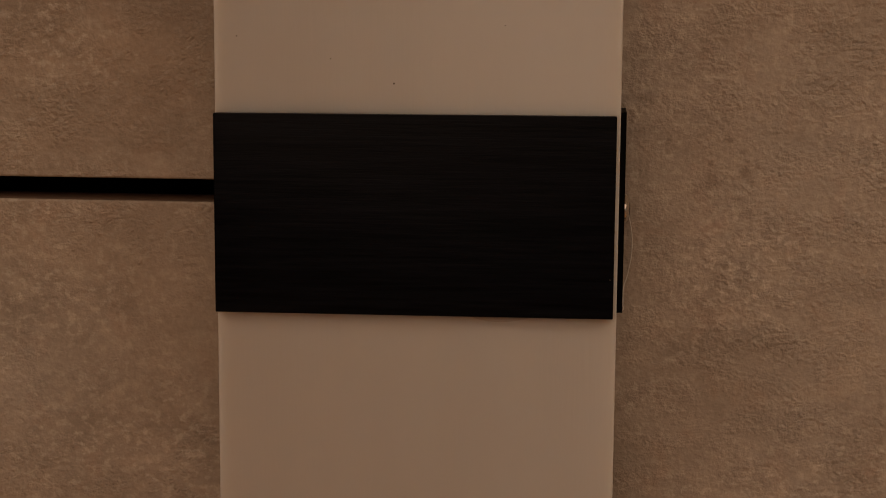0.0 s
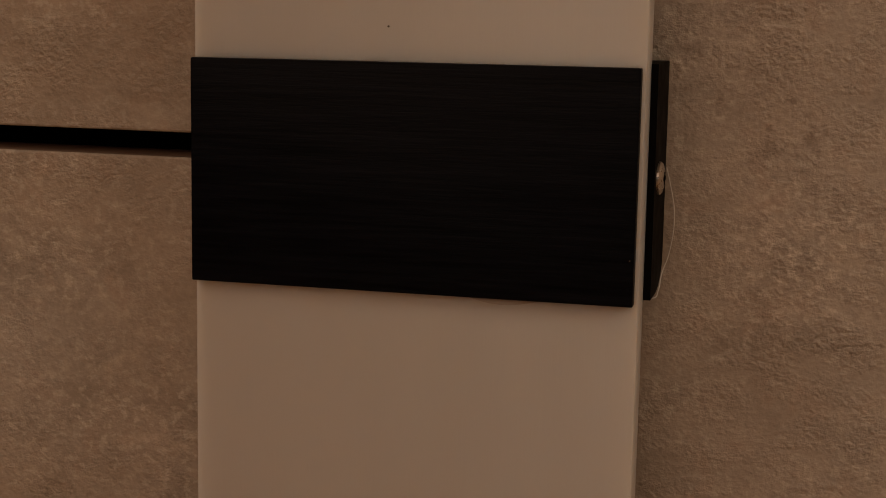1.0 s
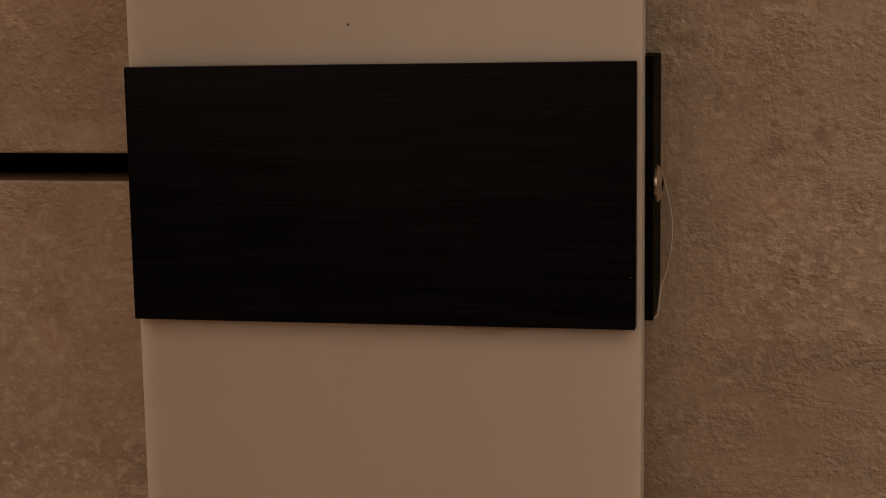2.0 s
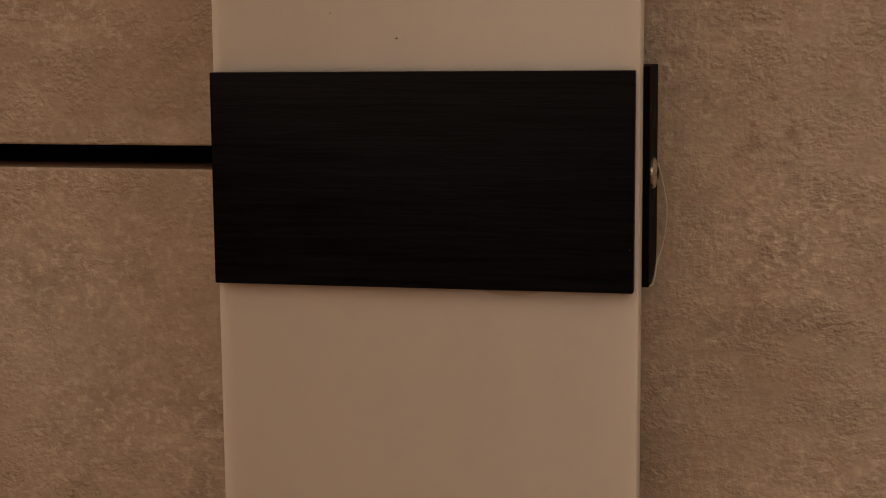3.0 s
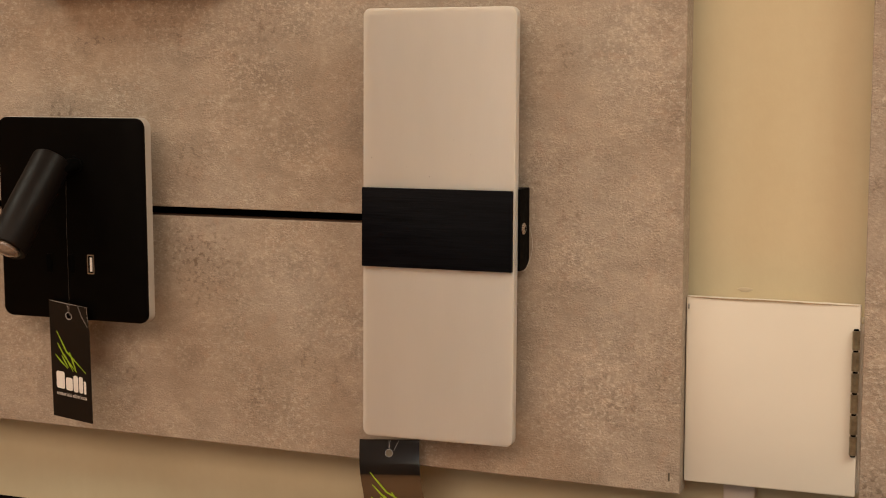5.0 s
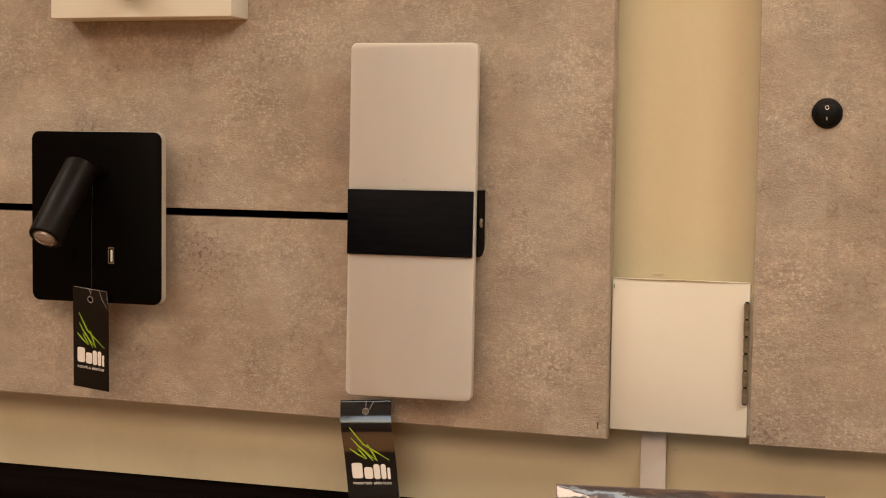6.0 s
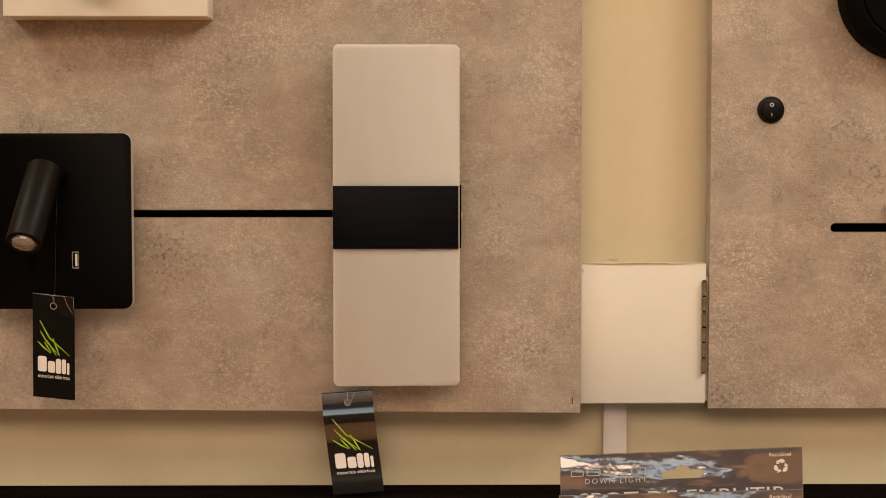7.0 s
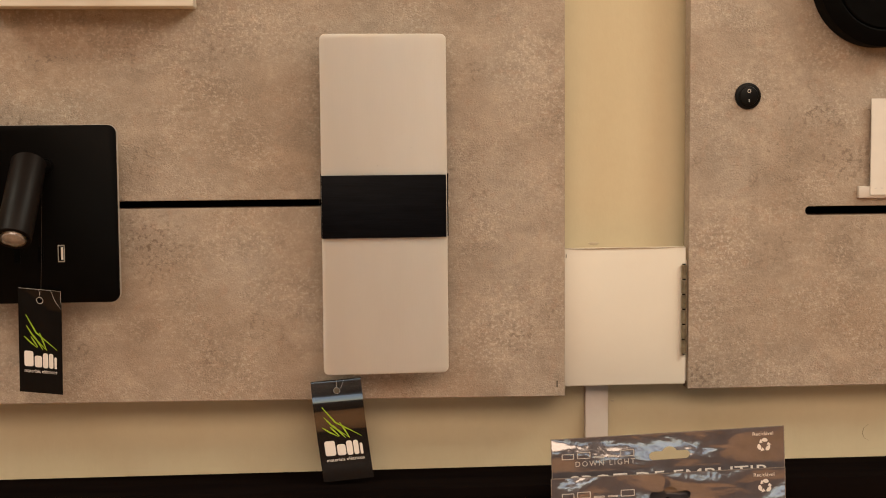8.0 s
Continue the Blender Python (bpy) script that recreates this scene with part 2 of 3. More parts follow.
TAG_CARD = film_card("black_tag_card", (0.003, 0.003, 0.003), (0.005, 0.0048, 0.0048), 0.00010, 30, 1.0, 2.1, 0.08)
BAG_CARDS = [film_card("brown_black_packaging", (0.088, 0.078, 0.086), (0.115, 0.102, 0.110), 0.022, 11, 1.0, 2.6, 0.14, shift) for shift in ((0, 0, 0), (5.1, 0, 3.7))]
PRINT_WHITE = plain("white_print", (0.76, 0.72, 0.68), 0.45, vary=0.03)
PRINT_GREY = plain("silver_print", (0.52, 0.50, 0.48), 0.4, vary=0.05)
PRINT_GREEN = plain("lime_green_print", (0.30, 0.46, 0.02), 0.45, vary=0.15, scale=200)
FILM_EDGE = plain("pale_film_edge", (0.22, 0.19, 0.17), 0.25, vary=0.3, scale=150)
DIRT = plain("dark_dirt", (0.09, 0.07, 0.05), 0.8)
# Brown for the painted gap shade above the panel and for the wall scrape.
GAP_SHADE_AND_SCRAPE = plain("brown_gap_shade_and_scrape", (0.36, 0.27, 0.17), 0.7, vary=0.3, scale=120)
GLUE = plain("dry_filler", (0.56, 0.47, 0.33), 0.6)
ROOM_PAINT = plain("room_paint", (0.47, 0.34, 0.225), 0.7, vary=0.08, scale=5)
DARK_PAINT = plain("dark_brown_paint", (0.055, 0.036, 0.025), 0.6, vary=0.15, scale=4)
FLOOR_TILE = plain("floor_wood", (0.62, 0.37, 0.18), 0.4, vary=0.2, scale=6)

dark_line = Nodes("dull_nylon")
dark_line.set(Base_Color=(0.16, 0.13, 0.11, 1), Roughness=0.35, Transmission_Weight=0.4)
DULL_NYLON = dark_line.mat
clear = Nodes("clear_nylon")
clear.set(Base_Color=(0.80, 0.74, 0.66, 1), Roughness=0.22, Transmission_Weight=0.35, IOR=1.5)
NYLON = clear.mat
smear = Nodes("clear_adhesive_film")
smear.set(Base_Color=(0.40, 0.35, 0.30, 1), Roughness=0.3, Coat_Weight=0.5)
FILM = smear.mat


# ---- building ----
def thing(name, at, label, category, group="", kind=""):
    ob = new(name)
    ob.empty_display_size = 0.02
    ob.location = at
    ob["at"] = at
    return tagged(ob, label, category, group, kind)


def origin(ob):
    while ob.parent:
        ob = ob.parent
    return Vector(ob.location)


def mesh_from(name, bm, material, shift=Vector((0, 0, 0)), angle=32):
    bmesh.ops.recalc_face_normals(bm, faces=bm.faces)
    bmesh.ops.translate(bm, verts=bm.verts, vec=-shift)
    data = bpy.data.meshes.new(name)
    bm.to_mesh(data)
    bm.free()
    data.materials.append(material)
    for p in data.polygons:
        p.use_smooth = True
    data.set_sharp_from_angle(angle=radians(angle))
    return data


def part(name, bm, material, parent, label=""):
    """One mesh object under a thing or a part; bm holds world coordinates."""
    ob = new(name, mesh_from(name, bm, material, origin(parent)))
    ob.parent = parent
    return tagged(ob, label)


def single(name, bm, material, label, category, kind="", at=(0, 0, 0), angle=32):
    ob = new(name, mesh_from(name, bm, material, Vector(at), angle))
    ob.location = at
    return tagged(ob, label, category, "", kind)


def box(x0, x1, y0, y1, z0, z1, bevel=0.0, segments=2):
    bm = bmesh.new()
    bmesh.ops.create_cube(bm, size=1)
    for v in bm.verts:
        v.co = Vector((x0 + (x1 - x0) * (v.co.x + 0.5), y0 + (y1 - y0) * (v.co.y + 0.5), z0 + (z1 - z0) * (v.co.z + 0.5)))
    if bevel:
        bmesh.ops.bevel(bm, geom=list(bm.edges), offset=bevel, segments=segments, affect="EDGES", profile=0.5)
    return bm


def rounded_outline(x0, x1, z0, z1, r, n=6):
    pts = []
    for cx, cz, a in ((x1 - r, z1 - r, 0), (x0 + r, z1 - r, 90), (x0 + r, z0 + r, 180), (x1 - r, z0 + r, 270)):
        pts += [(cx + r * math.cos(radians(a + 90 * k / n)), cz + r * math.sin(radians(a + 90 * k / n))) for k in range(n + 1)]
    return pts


def circle_outline(cx, cz, r, n=40):
    return [(cx + r * math.cos(2 * math.pi * k / n), cz + r * math.sin(2 * math.pi * k / n)) for k in range(n)]


def prism(outline, y0, y1, bevel=0.0, back_bevel=0.0):
    """An outline in x and z, from y0 in front to y1 behind, with eased front edges."""
    cx = sum(p[0] for p in outline) / len(outline)
    cz = sum(p[1] for p in outline) / len(outline)
    ex = max(abs(p[0] - cx) for p in outline)
    ez = max(abs(p[1] - cz) for p in outline)
    bm = bmesh.new()
    rings = [(y0, bevel)]
    if bevel:
        rings += [(y0 + bevel * 0.3, bevel * 0.3), (y0 + bevel, 0)]
    rings += [(y1 - back_bevel, 0), (y1, back_bevel)] if back_bevel else [(y1, 0)]
    loops = []
    for y, inset in rings:
        loops.append([bm.verts.new((cx + (x - cx) * (1 - inset / ex), y, cz + (z - cz) * (1 - inset / ez))) for x, z in outline])
    n = len(outline)
    for a, b in zip(loops, loops[1:]):
        for k in range(n):
            bm.faces.new((a[k], a[(k + 1) % n], b[(k + 1) % n], b[k]))
    bm.faces.new(loops[0])
    bm.faces.new(loops[-1])
    return bm


def holed(outer, holes, y0, y1, ease=0.0):
    """A sheet in x and z with holes cut through it, y0 in front and y1 behind."""
    bm = bmesh.new()
    edges = []
    for loop in (outer, *holes):
        vs = [bm.verts.new((x, y0, z)) for x, z in loop]
        edges += [bm.edges.new((vs[k], vs[(k + 1) % len(vs)])) for k in range(len(vs))]
    bmesh.ops.triangle_fill(bm, use_beauty=True, use_dissolve=False, edges=edges)
    rim = [e for e in bm.edges if len(e.link_faces) == 1]
    made = bmesh.ops.extrude_face_region(bm, geom=list(bm.faces), use_keep_orig=True)
    moved = [g for g in made["geom"] if isinstance(g, bmesh.types.BMVert)]
    bmesh.ops.translate(bm, verts=moved, vec=(0, y1 - y0, 0))
    if ease:
        bmesh.ops.bevel(bm, geom=[e for e in rim if e.is_valid], offset=ease, segments=2, affect="EDGES", profile=0.5)
    return bm


def tube(points, r, sides=8, closed=False):
    """A round bar along points; r is one radius or one for each point."""
    pts = [Vector(p) for p in points]
    rs = r if isinstance(r, (list, tuple)) else [r] * len(pts)
    bm, rings, side = bmesh.new(), [], None
    for k, p in enumerate(pts):
        way = (pts[min(k + 1, len(pts) - 1)] - pts[max(k - 1, 0)]).normalized()
        if side is None:
            side = way.cross(Vector((0, 0, 1)) if abs(way.z) < 0.9 else Vector((1, 0, 0))).normalized()
        side = (side - way * side.dot(way)).normalized()
        up = way.cross(side)
        rings.append([bm.verts.new(p + rs[k] * (math.cos(a) * side + math.sin(a) * up)) for a in (2 * math.pi * s / sides for s in range(sides))])
    for a, b in zip(rings, rings[1:]):
        for s in range(sides):
            bm.faces.new((a[s], a[(s + 1) % sides], b[(s + 1) % sides], b[s]))
    bm.faces.new(rings[0])
    bm.faces.new(rings[-1])
    return bm


def smooth_line(points, n=8):
    """More points along a smooth line through the given ones."""
    p = [Vector(q) for q in points]
    p = [2 * p[0] - p[1], *p, 2 * p[-1] - p[-2]]
    out = []
    for k in range(1, len(p) - 2):
        for s in range(n):
            t = s / n
            a, b, c, d = p[k - 1], p[k], p[k + 1], p[k + 2]
            out.append(0.5 * (2 * b + (c - a) * t + (2 * a - 5 * b + 4 * c - d) * t * t + (3 * b - a - 3 * c + d) * t**3))
    return [*out, p[-2]]


def join(*pieces):
    """Several bmeshes as one."""
    whole = bmesh.new()
    for piece in pieces:
        data = bpy.data.meshes.new("piece")
        piece.to_mesh(data)
        piece.free()
        whole.from_mesh(data)
        bpy.data.meshes.remove(data)
    return whole


def lettering(text, size, width=None, spread=1.0):
    """The built-in font as flat faces in x and z, its lower left corner at the origin; returned with its width."""
    curve = bpy.data.curves.new("lettering", "FONT")
    curve.body, curve.size, curve.resolution_u, curve.space_character = text, size, 3, spread
    ob = bpy.data.objects.new("lettering", curve)
    scene.collection.objects.link(ob)
    data = bpy.data.meshes.new_from_object(ob.evaluated_get(bpy.context.evaluated_depsgraph_get()))
    bpy.data.objects.remove(ob)
    bm = bmesh.new()
    bm.from_mesh(data)
    bpy.data.meshes.remove(data)
    left = min(v.co.x for v in bm.verts)
    wide = max(v.co.x for v in bm.verts) - left
    k = width / wide if width else 1.0
    for v in bm.verts:
        v.co = Vector(((v.co.x - left) * k, 0, v.co.y))
    return bm


def sheet_of(outline):
    """A flat piece in x and z, cut fine enough to follow a bent card."""
    bm = bmesh.new()
    bm.faces.new([bm.verts.new((x, 0, z)) for x, z in outline])
    bmesh.ops.triangulate(bm, faces=bm.faces)
    bmesh.ops.subdivide_edges(bm, edges=bm.edges, cuts=2, use_grid_fill=True)
    return bm


def laid(bm, place):
    """Lays flat x and z faces on a surface place(u, v, off)."""
    for v in bm.verts:
        v.co = place(v.co.x, v.co.z)
    return bm


def stroke(points, w):
    """A flat pen stroke in x and z that thins towards its ends."""
    bm, pairs = bmesh.new(), []
    pts = [Vector((x, 0, z)) for x, z in points]
    fine = []
    for a, b in zip(pts, pts[1:]):
        fine += [a.lerp(b, s / 6) for s in range(6)]
    fine.append(pts[-1])
    for k, p in enumerate(fine):
        way = (fine[min(k + 1, len(fine) - 1)] - fine[max(k - 1, 0)]).normalized()
        n = Vector((-way.z, 0, way.x)) * w * (0.35 + 0.65 * math.sin(math.pi * min(1, (k + 0.5) / len(fine) * 1.1)))
        pairs.append((bm.verts.new(p + n), bm.verts.new(p - n)))
    for (a, b), (c, d) in zip(pairs, pairs[1:]):
        bm.faces.new((a, b, d, c))
    return bm


# ---- the room ----
WALL = 0.042
single("wall_north", box(-3, 3, WALL, WALL + 0.12, -1.5, 1.35), CREAM, "cream painted wall behind the display boards", "wall", "structure")
single("floor", box(-3, 3, -4.5, WALL, -1.62, -1.5), FLOOR_TILE, "brown wooden shop floor", "floor", "structure")
single("ceiling", box(-3, 3, -4.5, WALL, 1.35, 1.47), ROOM_PAINT, "pale painted ceiling", "ceiling", "structure")
single("wall_west", box(-3.12, -3, -4.5, WALL, -1.5, 1.35), ROOM_PAINT, "pale painted side wall", "wall", "structure")
single("wall_east", box(3, 3.12, -4.5, WALL, -1.5, 1.35), ROOM_PAINT, "pale painted side wall", "wall", "structure")
shop_window = [(-0.9, 0.0), (1.7, 0.0), (1.7, 0.8), (-0.9, 0.8)]
single("wall_south", holed([(-3, -1.5), (3, -1.5), (3, 1.35), (-3, 1.35)], [shop_window], -4.62, -4.5), DARK_PAINT, "dark brown wall with a window opening", "wall", "structure")

# ---- display boards ----
SLOT_LOW, SLOT_HIGH = -0.0010, 0.0058


def slot(x0, x1, z0, z1):
    return rounded_outline(x0, x1, z0, z1, (z1 - z0) / 2 * 0.98, 6)


def display_board(x0, x1, z0, z1, y, cut, label, rise=0.0):
    b = single("display_board", holed([(x0, z0 + rise), (x1, z0), (x1, z1), (x0, z1)], [cut], y, y + 0.018, 0.0006), LAMINATE, label, "display board", angle=12)
    b.data.materials.append(BOARD_CORE)
    for p in b.data.polygons:
        inside = x0 + 0.002 < p.center.x < x1 - 0.002 and z0 + 0.012 < p.center.z < z1 - 0.002
        if abs(p.normal.y) < 0.3 and inside:
            p.material_index = 1
    # Added sheet, coloured black so the slot looks deep in shade.
    part("added_backing", box(x0 + 0.01, x1 - 0.01, y + 0.0182, y + 0.0212, z0 + 0.012, z1 - 0.01), GAP_SHADE, b, "black sheet added for the shade inside the slot")
    for x in (x0 + 0.08, x1 - 0.06):
        part("spacer", box(x - 0.02, x + 0.02, y + 0.0213, WALL, z0 + 0.05, z1 - 0.05), BOARD_CORE, b)
    return b


board_a = display_board(-0.95, 0.1665, -0.1790, 0.62, 0.0, slot(-0.80, 0.028, SLOT_LOW, SLOT_HIGH), "grey-brown concrete-look laminate board with a thin cable slot", 0.0095)
board_b = display_board(0.2842, 1.25, -0.1765, 0.62, 0.0085, slot(0.3945, 0.82, -0.0150, -0.0067), "grey-brown concrete-look laminate board with a round-ended slot")
part("nick", prism(rounded_outline(0.1585, 0.1598, -0.1705, -0.1645, 0.0005, 3), -0.0004, 0.001), DIRT, board_a, "short dark scratch")

# ---- white cover panel with its hinge ----
panel = thing("cover_panel", (0.225, 0.008, -0.172), "white painted square cover panel with a hinge between two boards", "cover panel")
part("panel", prism(rounded_outline(0.1672, 0.2818, -0.1718, -0.0430, 0.0008, 2), 0.010, 0.0145, 0.0008), WHITE_PANEL, panel)
part("added_backing", box(0.1680, 0.2850, 0.0145, WALL, -0.1700, -0.0560), WHITE_PANEL, panel)
# Brown stroke painted for the shaded gap at the panel's top edge.
part("gap_shade_line", laid(join(stroke([(0.168, -0.0428), (0.195, -0.0432), (0.225, -0.0428), (0.2545, -0.0431), (0.281, -0.0428)], 0.0006)), lambda u, v: Vector((u, 0.0094, v - 0.0006))), GAP_SHADE_AND_SCRAPE, panel, "thin brown line for the shaded gap along its top")
part("filler_blob", prism([(0.2010 + 0.005 * math.cos(a) * (1 + 0.2 * math.sin(3 * a)), -0.0415 + 0.0016 * math.sin(a)) for a in (2 * math.pi * k / 18 for k in range(18))], WALL - 0.0005, WALL + 0.001, 0.0002), GLUE, panel)
part("scuff", prism(rounded_outline(0.1689, 0.1693, -0.0515, -0.0480, 0.00015, 2), 0.0076, 0.009), DIRT, panel, "dark scuff")
hinge = part("hinge", box(0.2787, 0.2809, 0.0084, 0.0099, -0.1430, -0.0595, 0.0003), BRASS, panel, "dull metal piano hinge")
for k in range(6):
    z = -0.1435 + k * (0.0845 / 6)
    part("knuckle", tube([(0.2797, 0.0076, z + 0.0006), (0.2797, 0.0076, z + 0.0010), (0.2797, 0.0076, z + 0.0845 / 6 - 0.0010), (0.2797, 0.0076, z + 0.0845 / 6 - 0.0006)], [0.0020, 0.0025, 0.0025, 0.0020], 14), BRASS, hinge)
# Pin coloured black to paint the shaded gaps between the knuckles.
part("pin", tube([(0.2797, 0.0076, -0.1438), (0.2797, 0.0076, -0.0586)], 0.0017, 10), GAP_SHADE, hinge, "hinge pin coloured black as the shade between knuckles")

# ---- cable trunking ----
trunk = thing("cable_trunking", (0.202, 0.036, -0.25), "white plastic cable trunking running down the cream wall", "cable trunking")
part("channel", box(0.1918, 0.2122, 0.034, WALL, -0.60, -0.172), WHITE_PVC, trunk)
part("cover", box(0.1910, 0.2130, 0.0298, 0.0345, -0.60, -0.1717, 0.0010), WHITE_PVC, trunk)
single("wall_mark", prism([(0.2192 + 0.0016 * math.cos(a), -0.1925 + 0.0011 * math.sin(a) * (1 + 0.3 * math.cos(2 * a))) for a in (2 * math.pi * k / 12 for k in range(12))], WALL - 0.0008, WALL + 0.0005), GLUE, "small dried paint spot on the cream wall", "paint spot")

scrape = [(0.4715, -0.2215), (0.4670, -0.2250), (0.4655, -0.2300), (0.4675, -0.2350), (0.4725, -0.2375)]
single("wall_scrape", laid(stroke(scrape, 0.0003), lambda u, v: Vector((u, WALL - 0.0004, v))), GAP_SHADE_AND_SCRAPE, "faint curved brown scrape on the cream wall", "scrape")

# ---- dark shelf below ----
SHELF = -0.2532
shelf = thing("shelf", (0, 0, SHELF), "dark brown lacquered shelf ledge along the wall", "shelf")
part("top", box(-1.6, 1.6, -0.034, WALL, SHELF - 0.022, SHELF, 0.0012), LACQUER, shelf)
part("front_panel", box(-1.6, 1.6, -0.028, -0.012, -1.5, SHELF - 0.022), LACQUER, shelf)
part("lower_ledge", box(-1.6, 1.6, -0.13, -0.028, -0.44, -0.418, 0.001), LACQUER, shelf)

# ---- acrylic wall lamp ----
def askew(bm):
    """The plate hangs a little askew on its bracket."""
    for v in bm.verts:
        v.co.y += 0.026 * v.co.x + 0.022 * v.co.z
    return bm


lamp = thing("wall_lamp", (0, 0, 0), "frosted white acrylic wall lamp with a brushed black metal band", "wall lamp")
part("diffuser", askew(prism(rounded_outline(-0.0554, 0.0561, -0.1492, 0.1520, 0.0052, 7), -0.0288, -0.0208, 0.0006, 0.0005)), ACRYLIC, lamp, "flat frosted white acrylic plate")
band = part("band", askew(prism(rounded_outline(-0.0553, 0.0551, -0.0275, 0.0279, 0.0003, 2), -0.0314, -0.0287, 0.0002)), BRUSHED, lamp, "brushed black aluminium band")


def bracket_block():
    """A bar across the lamp's back; its lower rear edge is widely rounded in profile."""
    side = [(-0.0198, 0.0285), (-0.0004, 0.0285), (0.0, 0.0281), (0.0, -0.0195)]
    side += [(-0.0130 + 0.0130 * math.cos(a), -0.0195 - 0.0082 * math.sin(a)) for a in (math.pi / 2 * k / 10 for k in range(1, 11))]
    side += [(-0.0198, -0.0277)]
    bm = bmesh.new()
    rings = [[bm.verts.new((x, y, z)) for y, z in side] for x in (-0.0560, 0.0578)]
    for k in range(len(side)):
        bm.faces.new((rings[0][k], rings[0][(k + 1) % len(side)], rings[1][(k + 1) % len(side)], rings[1][k]))
    for ring in rings:
        bm.faces.new(ring)
    return bm


part("bracket", bracket_block(), BLACK_METAL, lamp, "black metal mounting bracket")


def side_screw(x, sign):
    """A cross-head screw in the bracket's side at x, facing along sign."""
    y, z = -0.0130, 0.0010
    bm, rings = bmesh.new(), []
    for r, h in ((0.0040, -0.0002), (0.0040, 0.0005), (0.0034, 0.0010), (0.0020, 0.0014)):
        rings.append([bm.verts.new((x + sign * h, y + r * math.cos(a), z + r * math.sin(a))) for a in (2 * math.pi * k / 24 for k in range(24))])
    for a, b in zip(rings, rings[1:]):
        for k in range(24):
            bm.faces.new((a[k], a[(k + 1) % 24], b[(k + 1) % 24], b[k]))
    bm.faces.new(rings[-1])
    s = part("screw", bm, STEEL, lamp, "steel cross-head screw")
    # Two black bars on the head paint the shade of a cross recess.
    for c, d in ((1, 0.30), (0.30, 1)):
        part("recess", box(x + sign * 0.0012, x + sign * 0.00155, y - 0.0016 * c, y + 0.0016 * c, z - 0.0016 * d, z + 0.0016 * d), GAP_SHADE, s)


side_screw(0.0578, 1)
film_arc = [(0.0135 + 0.023 * k / 14, -0.0268 - 0.0024 * math.sin(math.pi * (k / 14) ** 0.85)) for k in range(15)]
part("film", askew(prism([(0.0365, -0.0262), (0.0135, -0.0262), *film_arc], -0.0294, -0.0287)), FILM, lamp, "sliver of clear adhesive film below the band")
for x, z, r in ((-0.0056, 0.0362, 0.00026), (-0.0230, 0.0428, 0.00018), (-0.0490, 0.0488, 0.00018), (0.012, 0.062, 0.00016), (0.0245, 0.052, 0.00014)):
    part("speck", askew(prism(circle_outline(x, z, r, 8), -0.0291, -0.0287)), DIRT, lamp)
part("paint_chip", askew(prism(circle_outline(0.0541, -0.0165, 0.00016, 8), -0.0316, -0.0313)), DIRT, lamp)


